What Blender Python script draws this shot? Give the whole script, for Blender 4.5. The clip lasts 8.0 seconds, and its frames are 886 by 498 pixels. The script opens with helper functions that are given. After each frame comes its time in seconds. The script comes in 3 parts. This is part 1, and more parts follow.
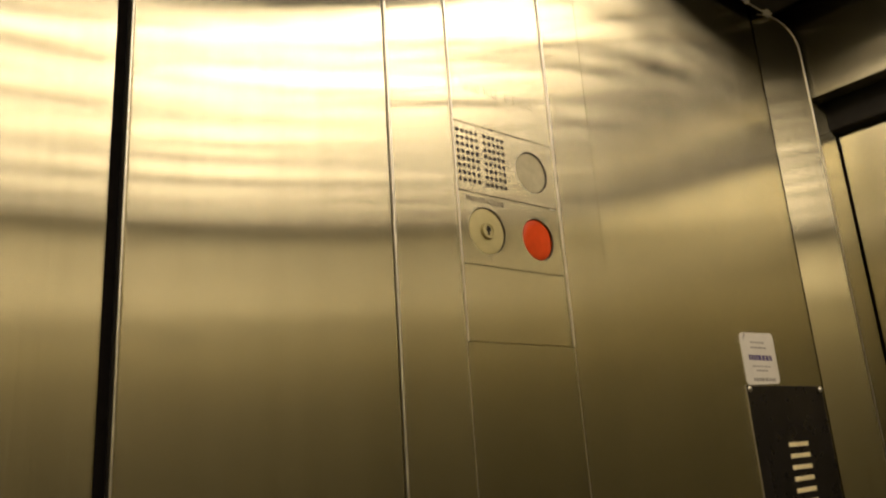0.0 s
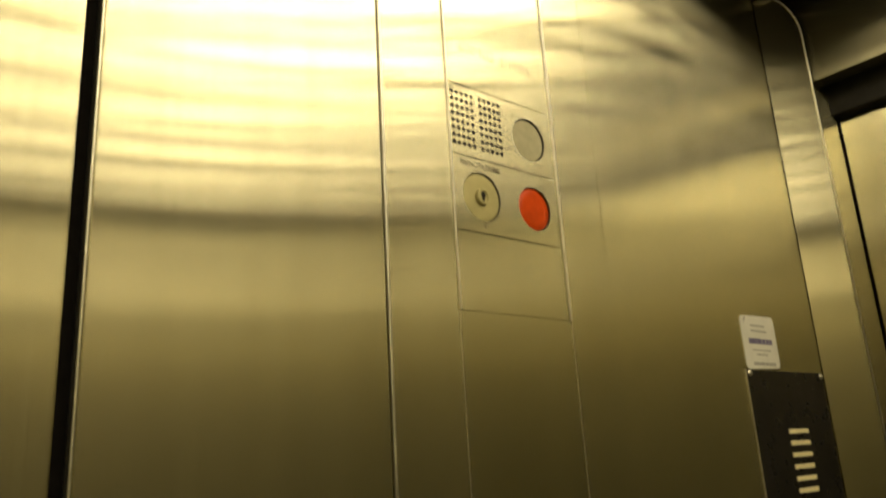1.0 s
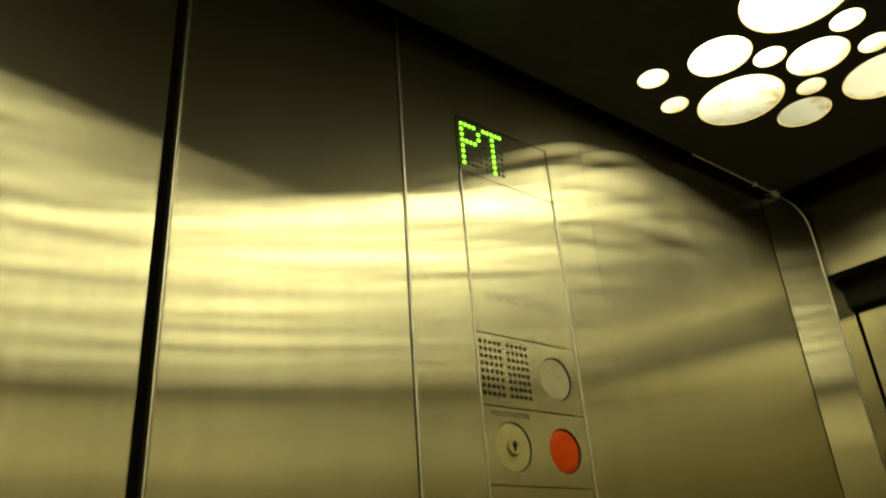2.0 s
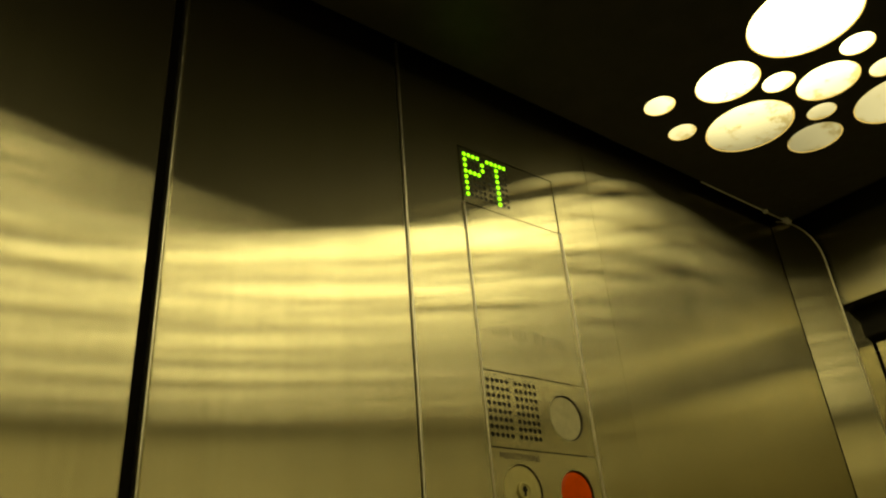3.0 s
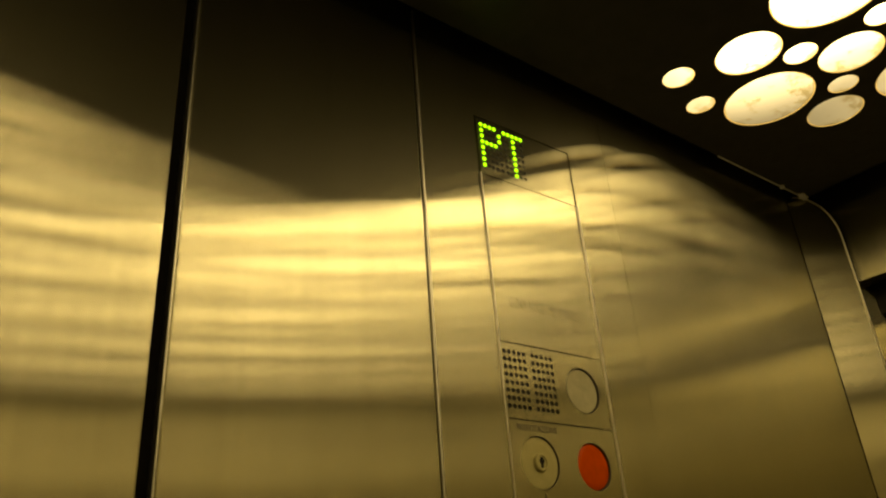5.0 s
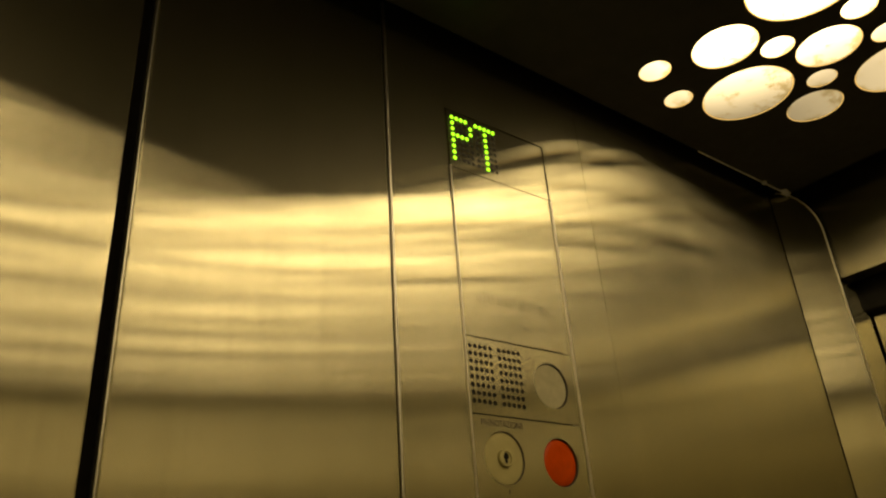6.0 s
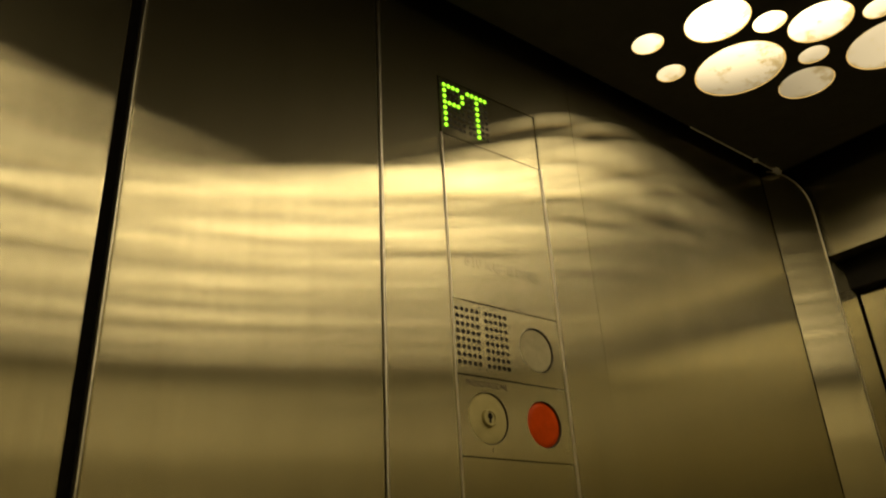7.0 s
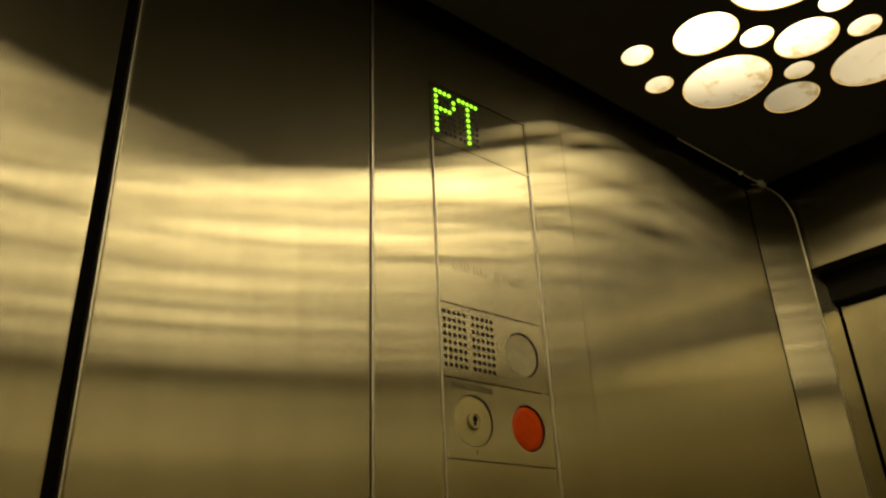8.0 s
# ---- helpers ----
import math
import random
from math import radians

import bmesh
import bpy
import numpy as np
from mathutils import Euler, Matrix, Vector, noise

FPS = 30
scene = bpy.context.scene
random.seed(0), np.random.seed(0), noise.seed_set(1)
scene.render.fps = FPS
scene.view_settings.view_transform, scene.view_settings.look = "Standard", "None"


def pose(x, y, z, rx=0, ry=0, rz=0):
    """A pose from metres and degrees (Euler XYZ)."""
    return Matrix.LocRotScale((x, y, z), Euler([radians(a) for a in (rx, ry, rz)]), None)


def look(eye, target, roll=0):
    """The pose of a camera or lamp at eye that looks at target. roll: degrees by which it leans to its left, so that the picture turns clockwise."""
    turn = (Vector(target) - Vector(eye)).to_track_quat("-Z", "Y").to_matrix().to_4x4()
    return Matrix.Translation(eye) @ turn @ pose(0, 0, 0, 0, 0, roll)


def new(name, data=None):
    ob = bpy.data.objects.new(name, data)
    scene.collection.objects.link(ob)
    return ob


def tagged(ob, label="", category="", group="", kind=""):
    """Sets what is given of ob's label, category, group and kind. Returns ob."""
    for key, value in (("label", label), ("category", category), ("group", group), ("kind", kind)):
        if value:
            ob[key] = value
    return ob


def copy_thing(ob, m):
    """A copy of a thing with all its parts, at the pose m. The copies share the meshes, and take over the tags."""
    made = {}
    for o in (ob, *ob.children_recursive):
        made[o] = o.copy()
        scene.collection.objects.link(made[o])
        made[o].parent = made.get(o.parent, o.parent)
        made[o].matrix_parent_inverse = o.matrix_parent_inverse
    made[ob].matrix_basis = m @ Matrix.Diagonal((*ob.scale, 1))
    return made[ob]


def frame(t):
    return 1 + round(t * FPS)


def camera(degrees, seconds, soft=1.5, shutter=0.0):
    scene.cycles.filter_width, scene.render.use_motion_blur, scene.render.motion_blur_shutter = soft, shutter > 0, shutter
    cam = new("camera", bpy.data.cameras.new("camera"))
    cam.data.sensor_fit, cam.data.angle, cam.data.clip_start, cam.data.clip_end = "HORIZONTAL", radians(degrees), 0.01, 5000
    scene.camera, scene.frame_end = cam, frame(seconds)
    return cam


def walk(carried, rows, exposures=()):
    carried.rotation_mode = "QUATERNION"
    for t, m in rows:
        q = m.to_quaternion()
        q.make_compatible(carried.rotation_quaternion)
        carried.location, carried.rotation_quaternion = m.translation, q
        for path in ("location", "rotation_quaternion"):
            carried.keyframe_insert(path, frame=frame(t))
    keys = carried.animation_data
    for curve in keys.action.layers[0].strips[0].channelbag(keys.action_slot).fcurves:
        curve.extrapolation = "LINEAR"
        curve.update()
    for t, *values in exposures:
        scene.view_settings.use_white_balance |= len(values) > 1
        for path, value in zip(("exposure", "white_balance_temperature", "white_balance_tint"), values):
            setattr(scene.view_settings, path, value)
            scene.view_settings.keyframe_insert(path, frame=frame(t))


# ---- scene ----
cam = camera(60.6, 8.0, soft=2.1, shutter=0.25)
EXPOSURES = [(0.0, 1.67, 5650, 46), (1.0, 1.68, 5950, 28), (1.5, 1.55, 5500, 19), (2.8, 0.52, 7250, 6), (4.0, 0.54, 7850, 9), (4.5, 0.52, 8300, 16), (5.2, 0.53, 8200, 25), (6.3, 0.44, 6900, 32), (8.0, 0.41, 6600, 31)]
PATH = [
    (0, (-0.022, 0.001, 1.552), (1.213, 1.482, 2.082), -3.9),
    (0.2, (-0.017, 0.008, 1.546), (1.224, 1.495, 2.045), -3.6),
    (0.5, (-0.004, 0.013, 1.531), (1.257, 1.489, 2.011), -3.5),
    (0.7, (-0.005, 0.03, 1.52), (1.269, 1.497, 1.995), -1.3),
    (1, (-0.001, 0.031, 1.531), (1.252, 1.494, 2.069), -3.4),
    (1.2, (-0.011, 0.019, 1.558), (1.204, 1.475, 2.195), -3.9),
    (1.5, (-0.036, 0.003, 1.589), (1.095, 1.465, 2.352), -3.6),
    (1.7, (-0.041, -0.009, 1.602), (1.118, 1.406, 2.41), -4.0),
    (2.8, (-0.029, 0.003, 1.636), (1.113, 1.361, 2.56), -4.8),
    (3, (-0.027, 0.005, 1.631), (1.105, 1.369, 2.559), -5.0),
    (3.5, (-0.04, 0.008, 1.632), (1.057, 1.405, 2.55), -3.8),
    (4, (-0.046, 0.014, 1.631), (1.048, 1.424, 2.533), -3.2),
    (4.5, (-0.045, 0.016, 1.625), (1.069, 1.408, 2.531), -3.1),
    (5, (-0.029, 0.018, 1.628), (1.102, 1.412, 2.509), -4.4),
    (6.3, (-0.001, 0.004, 1.623), (1.133, 1.401, 2.495), -4.0),
    (6.5, (-0.003, 0.003, 1.616), (1.136, 1.408, 2.471), -3.4),
    (7, (0.002, 0.003, 1.607), (1.149, 1.412, 2.444), -3.3),
    (7.5, (0.003, 0.007, 1.604), (1.163, 1.406, 2.439), -2.9),
    (8, (-0.002, 0.001, 1.602), (1.168, 1.381, 2.454), -2.6),
]
walk(cam, [(t, look(e, g, r)) for t, e, g, r in PATH], EXPOSURES)

# ---- light: the glowing discs of the ceiling and the display are the only lamps; the disc lips glow too ----
GLOW_NEAR = 5.2  # discs under the two tubes, which run across the car
GLOW_FAR = 0.55  # discs farthest from it
world = bpy.data.worlds.new("world")
world.use_nodes = True
world.node_tree.nodes["Background"].inputs[0].default_value = (0.0, 0.0, 0.0, 1)
world.node_tree.nodes["Background"].inputs[1].default_value = 0.0
scene.world = world

# ---- the plan, in metres: x towards the door, y towards the side wall ----
WALL_Y = 0.4462
BACK_X = -0.391
SOUTH_Y = -0.912
FRONT_X = 1.0088
CEIL_Z = 2.15  # top of the walls
PLATE_Z = 2.131  # underside of the hung ceiling plate, which stops short of the walls
PLATE_Y = 0.4303
PLATE_X = 0.9722
HEAD_Z = 2.0007
DOOR_X = 1.0736
JAMB_Y = 0.4145


# ---- materials ----
def material(name):
    m = bpy.data.materials.new(name)
    m.use_nodes = True
    return m, m.node_tree.nodes, m.node_tree.links, m.node_tree.nodes["Principled BSDF"]


def mapped_noise(n, l, scale, stretch=(1, 1, 1), detail=4.0, rough=0.55):
    geo = n.new("ShaderNodeNewGeometry")
    mp = n.new("ShaderNodeMapping")
    mp.inputs["Scale"].default_value = stretch
    l.new(geo.outputs["Position"], mp.inputs["Vector"])
    tex = n.new("ShaderNodeTexNoise")
    tex.inputs["Scale"].default_value = scale
    tex.inputs["Detail"].default_value = detail
    tex.inputs["Roughness"].default_value = rough
    l.new(mp.outputs[0], tex.inputs["Vector"])
    return tex.outputs["Fac"]


def remap(n, l, value, lo, hi, from_lo=0.3, from_hi=0.7):
    r = n.new("ShaderNodeMapRange")
    r.inputs["From Min"].default_value, r.inputs["From Max"].default_value = from_lo, from_hi
    r.inputs["To Min"].default_value, r.inputs["To Max"].default_value = lo, hi
    l.new(value, r.inputs["Value"])
    return r.outputs[0]


def blend(n, l, fac, a, b):
    mx = n.new("ShaderNodeMix")
    mx.data_type = "RGBA"
    mx.inputs["A"].default_value, mx.inputs["B"].default_value = (*a, 1), (*b, 1)
    l.new(fac, mx.inputs["Factor"])
    return mx.outputs["Result"]


def brushed_steel(name, across, along=0.0036, spread=0.30, light=(0.70, 0.66, 0.47), dark=(0.54, 0.508, 0.35), haze=0.12):
    """Stainless steel with an upright grain; across is the way at right angles to the grain, over which light spreads."""
    m, n, l, b = material(name)
    gloss = n.new("ShaderNodeBsdfAnisotropic")
    gloss.distribution = "MULTI_GGX"
    tangent = n.new("ShaderNodeCombineXYZ")
    for i in range(3):
        tangent.inputs[i].default_value = across[i]
    l.new(tangent.outputs[0], gloss.inputs["Tangent"])
    ratio = math.sqrt(along / spread)
    gloss.inputs["Anisotropy"].default_value = ratio - 1.0
    rough = math.sqrt(math.sqrt(along * spread))
    grain = mapped_noise(n, l, 520.0, (1, 1, 0.006), 3.0)
    smear = mapped_noise(n, l, 14.0, (1, 1, 0.14), 6.0, 0.65)
    streak = mapped_noise(n, l, 30.0, (1, 1, 0.03), 4.0, 0.6)
    tone = n.new("ShaderNodeMath")
    tone.operation = "MULTIPLY_ADD"
    tone.inputs[1].default_value = 0.45
    l.new(remap(n, l, grain, 0, 1), tone.inputs[0])
    l.new(remap(n, l, streak, 0.0, 0.55), tone.inputs[2])
    colour = blend(n, l, tone.outputs[0], dark, light)
    l.new(colour, gloss.inputs["Color"])
    l.new(remap(n, l, smear, rough * 0.90, rough * 1.10), gloss.inputs["Roughness"])
    wave = n.new("ShaderNodeBump")
    wave.inputs["Strength"].default_value = 0.035
    wave.inputs["Distance"].default_value = 0.002
    l.new(mapped_noise(n, l, 3.5, (1, 1, 1.6), 1.0, 0.4), wave.inputs["Height"])
    bp = n.new("ShaderNodeBump")
    bp.inputs["Strength"].default_value = 0.06
    bp.inputs["Distance"].default_value = 0.0004
    l.new(grain, bp.inputs["Height"])
    l.new(wave.outputs[0], bp.inputs["Normal"])
    l.new(bp.outputs[0], gloss.inputs["Normal"])
    b.inputs["Metallic"].default_value = 1.0
    b.inputs["Roughness"].default_value = 0.42
    l.new(colour, b.inputs["Base Color"])
    l.new(wave.outputs[0], b.inputs["Normal"])
    mix = n.new("ShaderNodeMixShader")
    mix.inputs["Fac"].default_value = haze
    l.new(gloss.outputs[0], mix.inputs[1])
    l.new(b.outputs[0], mix.inputs[2])
    l.new(mix.outputs[0], n["Material Output"].inputs["Surface"])
    return m


def plain(name, colour, rough=0.5, metal=0.0, vary=0.12, scale=60.0, bump=0.02):
    m, n, l, b = material(name)
    f = remap(n, l, mapped_noise(n, l, scale), 0, 1)
    l.new(blend(n, l, f, [c * (1 - vary) for c in colour], [min(1, c * (1 + vary)) for c in colour]), b.inputs["Base Color"])
    b.inputs["Metallic"].default_value = metal
    r2 = remap(n, l, mapped_noise(n, l, scale * 3), max(0.03, rough - 0.06), rough + 0.06)
    l.new(r2, b.inputs["Roughness"])
    bp = n.new("ShaderNodeBump")
    bp.inputs["Strength"].default_value = bump
    bp.inputs["Distance"].default_value = 0.0005
    l.new(mapped_noise(n, l, scale * 8), bp.inputs["Height"])
    l.new(bp.outputs[0], b.inputs["Normal"])
    return m


def diffuser_glow(name):
    """Opal sheet lit from behind: brightest by the tube, with a film of dust and dead insects."""
    m, n, l, b = material(name)
    geo = n.new("ShaderNodeNewGeometry")
    xyz = n.new("ShaderNodeSeparateXYZ")
    l.new(geo.outputs["Position"], xyz.inputs[0])
    off = n.new("ShaderNodeMath")
    off.operation = "SUBTRACT"
    off.inputs[1].default_value = 0.20
    l.new(xyz.outputs[0], off.inputs[0])
    ab = n.new("ShaderNodeMath")
    ab.operation = "ABSOLUTE"
    l.new(off.outputs[0], ab.inputs[0])
    away = n.new("ShaderNodeMath")
    away.operation = "SUBTRACT"
    away.inputs[1].default_value = 0.30
    l.new(ab.outputs[0], away.inputs[0])
    near = n.new("ShaderNodeMath")
    near.operation = "ABSOLUTE"
    l.new(away.outputs[0], near.inputs[0])
    fall = n.new("ShaderNodeMapRange")
    fall.interpolation_type = "SMOOTHERSTEP"
    fall.inputs["From Min"].default_value, fall.inputs["From Max"].default_value = 0.08, 0.30
    fall.inputs["To Min"].default_value, fall.inputs["To Max"].default_value = GLOW_NEAR, GLOW_FAR
    l.new(near.outputs[0], fall.inputs["Value"])
    local = n.new("ShaderNodeTexCoord")
    flat = n.new("ShaderNodeVectorMath")
    flat.operation = "MULTIPLY"
    flat.inputs[1].default_value = (1, 1, 0)
    l.new(local.outputs["Object"], flat.inputs[0])
    radius = n.new("ShaderNodeVectorMath")
    radius.operation = "LENGTH"
    l.new(flat.outputs[0], radius.inputs[0])
    rim_line = remap(n, l, radius.outputs["Value"], 0.0, 0.14, 0.93, 0.985)
    swept = n.new("ShaderNodeVectorMath")
    swept.operation = "ADD"
    swept.inputs[1].default_value = (0.20, -0.16, 0)
    l.new(flat.outputs[0], swept.inputs[0])
    heap = n.new("ShaderNodeVectorMath")
    heap.operation = "LENGTH"
    l.new(swept.outputs[0], heap.inputs[0])
    ring_sum = n.new("ShaderNodeMath")
    ring_sum.operation = "ADD"
    l.new(rim_line, ring_sum.inputs[0])
    l.new(remap(n, l, heap.outputs["Value"], 0.0, 0.13, 0.68, 1.12), ring_sum.inputs[1])
    ringed = ring_sum.outputs[0]
    crumbs = n.new("ShaderNodeMath")
    crumbs.operation = "ADD"
    l.new(mapped_noise(n, l, 45.0, (1, 1, 1), 10.0, 0.75), crumbs.inputs[0])
    l.new(ringed, crumbs.inputs[1])
    dirt = remap(n, l, crumbs.outputs[0], 0.0, 1.0, 0.56, 0.68)
    spots = remap(n, l, dirt, 1.0, 0.60, 0.0, 1.0)
    l.new(blend(n, l, dirt, (1.0, 0.90, 0.46), (1.0, 0.80, 0.28)), b.inputs["Emission Color"])
    mul = n.new("ShaderNodeMath")
    mul.operation = "MULTIPLY"
    side = n.new("ShaderNodeMapRange")
    side.inputs["From Min"].default_value, side.inputs["From Max"].default_value = -0.85, 0.08
    side.inputs["To Min"].default_value, side.inputs["To Max"].default_value = 0.36, 1.0
    l.new(xyz.outputs[1], side.inputs["Value"])
    both = n.new("ShaderNodeMath")
    both.operation = "MULTIPLY"
    l.new(fall.outputs[0], both.inputs[0])
    l.new(side.outputs[0], both.inputs[1])
    # glow halved towards the rear, to weaken the bands on the left panel
    rear = n.new("ShaderNodeMapRange")
    rear.inputs["From Min"].default_value, rear.inputs["From Max"].default_value = 0.0, 0.34
    rear.inputs["To Min"].default_value, rear.inputs["To Max"].default_value = 0.5, 1.0
    l.new(xyz.outputs[0], rear.inputs["Value"])
    rear_dimmed = n.new("ShaderNodeMath")
    rear_dimmed.operation = "MULTIPLY"
    l.new(both.outputs[0], rear_dimmed.inputs[0])
    l.new(rear.outputs[0], rear_dimmed.inputs[1])
    edge = n.new("ShaderNodeMapRange")
    edge.inputs["From Min"].default_value, edge.inputs["From Max"].default_value = 0.20, 0.375
    edge.inputs["To Min"].default_value, edge.inputs["To Max"].default_value = 1.0, 0.17
    l.new(xyz.outputs[1], edge.inputs["Value"])
    rim = n.new("ShaderNodeMath")
    rim.operation = "MULTIPLY"
    l.new(rear_dimmed.outputs[0], rim.inputs[0])
    l.new(edge.outputs[0], rim.inputs[1])
    l.new(rim.outputs[0], mul.inputs[0])
    l.new(spots, mul.inputs[1])
    l.new(mul.outputs[0], b.inputs["Emission Strength"])
    b.inputs["Base Color"].default_value = (0.7, 0.66, 0.55, 1)
    b.inputs["Roughness"].default_value = 0.5
    return m


def self_glow(name, colour, strength):
    m, n, l, b = material(name)
    b.inputs["Base Color"].default_value = (*colour, 1)
    b.inputs["Emission Color"].default_value = (*colour, 1)
    b.inputs["Emission Strength"].default_value = strength
    return m


STEEL_X = brushed_steel("steel_side_wall", (1, 0, 0))
STEEL_DOORSIDE = brushed_steel("steel_panel_by_the_door", (1, 0, 0), 0.0065, 0.25)
STEEL_POST = brushed_steel("steel_post", (0.802, -0.597, 0), 0.005, 0.14, (0.64, 0.605, 0.42), (0.50, 0.47, 0.32), 0.05)
STEEL_PLATE = brushed_steel("steel_panel_plate", (1, 0, 0), 0.0040, 0.28, haze=0.08)
STEEL_DOOR = brushed_steel("steel_door_front", (0, 1, 0), 0.014, 0.22, (0.58, 0.545, 0.37), (0.46, 0.43, 0.29), 0.08)
SATIN_X = brushed_steel("satin_steel_far_side", (1, 0, 0), 0.016, 0.25, (0.78, 0.75, 0.60), (0.68, 0.65, 0.51), 0.45)
SATIN_Y = brushed_steel("satin_steel_rear", (0, 1, 0), 0.02, 0.25, haze=0.5)
STEEL_EDGE = plain("bright_steel_edge", (0.72, 0.69, 0.60), 0.36, 1.0, 0.08, 90)
BLACK_GAP = plain("black_rubber_joint", (0.006, 0.005, 0.005), 0.85, 0.0, 0.3, 80)
BLACK_GAP.node_tree.nodes["Principled BSDF"].inputs["Specular IOR Level"].default_value = 0.1
DARK_METAL = plain("dark_track_metal", (0.02, 0.018, 0.016), 0.55, 0.3, 0.3, 40)
CEILING_PAINT = plain("dark_ceiling_lacquer", (0.050, 0.045, 0.041), 0.45, 0.0, 0.15, 30)
FLOOR_RUBBER = plain("dark_floor_rubber", (0.06, 0.055, 0.05), 0.6, 0.0, 0.35, 25, 0.3)
DIFFUSER = diffuser_glow("opal_diffuser")
# emission stands in for light shining through the lip
LIP_GLOW = self_glow("yellow_lip_own_glow", (0.70, 0.50, 0.14), 0.7)
HOLE_BLACK = plain("hole_black", (0.01, 0.009, 0.008), 0.8)
GREY_LENS = plain("grey_lens", (0.47, 0.44, 0.29), 0.5, 0.0, 0.1, 120)
RED_LENS = plain("red_button_plastic", (0.62, 0.068, 0.0005), 0.35, 0.0, 0.12, 90)
for lens in (RED_LENS, GREY_LENS):
    lens.node_tree.nodes["Principled BSDF"].inputs["Specular IOR Level"].default_value = 0.15
BRASS = plain("nickel_lock", (0.50, 0.45, 0.21), 0.45, 0.25, 0.06, 110)
SMOKED = plain("black_smoked_plate", (0.010, 0.009, 0.010), 0.3, 0.0, 0.35, 20)
SMOKED.node_tree.nodes["Principled BSDF"].inputs["Specular IOR Level"].default_value = 0.3
PAPER = plain("sticker_paper", (0.72, 0.71, 0.66), 0.6, 0.0, 0.05, 60)
INK_BLUE = plain("violet_print", (0.10, 0.08, 0.22), 0.6)
INK_GREY = plain("grey_print", (0.34, 0.33, 0.32), 0.6)
RECESS_SHADE = plain("recess_shade", (0.07, 0.06, 0.04), 0.6)
ENGRAVED = plain("engraved_ink", (0.10, 0.085, 0.06), 0.6)
FAINT_ENGRAVED = brushed_steel("faint_engraving", (1, 0, 0), 0.009, 0.2, (0.66, 0.62, 0.48), (0.51, 0.48, 0.365), 0.09)
CREAM_BAR = plain("cream_bar", (0.90, 0.80, 0.48), 0.4, 0.0, 0.08)
CLIP_WHITE = plain("clip_glint_white", (0.92, 0.91, 0.88), 0.15, 0.0, 0.03)
SEALANT = plain("smeared_sealant", (0.90, 0.89, 0.86), 0.2, 0.0, 0.2, 70, 0.3)
LED_ON = self_glow("green_led_lit", (0.30, 1.0, 0.02), 1.3)
LED_OFF = plain("led_unlit", (0.02, 0.02, 0.014), 0.4)


# ---- mesh helpers ----
def part(name, bm, mat, parent=None, label="", smooth=False, closed=True):
    me = bpy.data.meshes.new(name)
    if closed:
        bmesh.ops.recalc_face_normals(bm, faces=bm.faces)
    if smooth:
        for f in bm.faces:
            f.smooth = True
    bm.to_mesh(me)
    bm.free()
    me.materials.append(mat)
    ob = new(name, me)
    if parent is not None:
        ob.parent = parent
    if label:
        tagged(ob, label)
    return ob


def empty(name, label, category, kind="", group=""):
    ob = new(name)
    return tagged(ob, label, category, group, kind)


def box(x0, x1, y0, y1, z0, z1, bevel=0.0, seg=2, bm=None):
    bm = bm or bmesh.new()
    r = bmesh.ops.create_cube(bm, size=1.0, matrix=Matrix.LocRotScale(((x0 + x1) / 2, (y0 + y1) / 2, (z0 + z1) / 2), None, (x1 - x0, y1 - y0, z1 - z0)))
    if bevel:
        edges = list({e for v in r["verts"] for e in v.link_edges})
        bmesh.ops.bevel(bm, geom=edges, offset=bevel, segments=seg, affect="EDGES", profile=0.5)
    return bm


def prism(outline, z0, z1):
    """An upright prism over a plan outline of (x, y)."""
    bm = bmesh.new()
    low = [bm.verts.new((x, y, z0)) for x, y in outline]
    high = [bm.verts.new((x, y, z1)) for x, y in outline]
    k = len(outline)
    bm.faces.new(low)
    bm.faces.new(high)
    for i in range(k):
        bm.faces.new((low[i], low[(i + 1) % k], high[(i + 1) % k], high[i]))
    return bm


def ring(cx, cy, r, k=40):
    return [(cx + r * math.cos(2 * math.pi * i / k), cy + r * math.sin(2 * math.pi * i / k)) for i in range(k)]


def sheet(outer, holes, lift, depth, side=True):
    """A sheet with real holes. lift(a, b, d) gives the place of plan point (a, b) at depth d."""
    bm = bmesh.new()
    loops = []
    for pts in [outer] + holes:
        loops.append([bm.verts.new(lift(a, b, 0.0)) for a, b in pts])
    edges = []
    for vs in loops:
        for i in range(len(vs)):
            edges.append(bm.edges.new((vs[i], vs[(i + 1) % len(vs)])))
    bmesh.ops.triangle_fill(bm, edges=edges, use_beauty=True)
    towards = Vector(lift(0, 0, 0)) - Vector(lift(0, 0, 1))
    bm.normal_update()
    bmesh.ops.reverse_faces(bm, faces=[f for f in bm.faces if f.normal.dot(towards) < 0])
    for vs, pts in zip(loops, [outer] + holes):
        if vs is loops[0] and not side:
            continue
        back = [bm.verts.new(lift(a, b, depth)) for a, b in pts]
        for i in range(len(vs)):
            j = (i + 1) % len(vs)
            bm.faces.new((vs[i], vs[j], back[j], back[i]))
    return bm


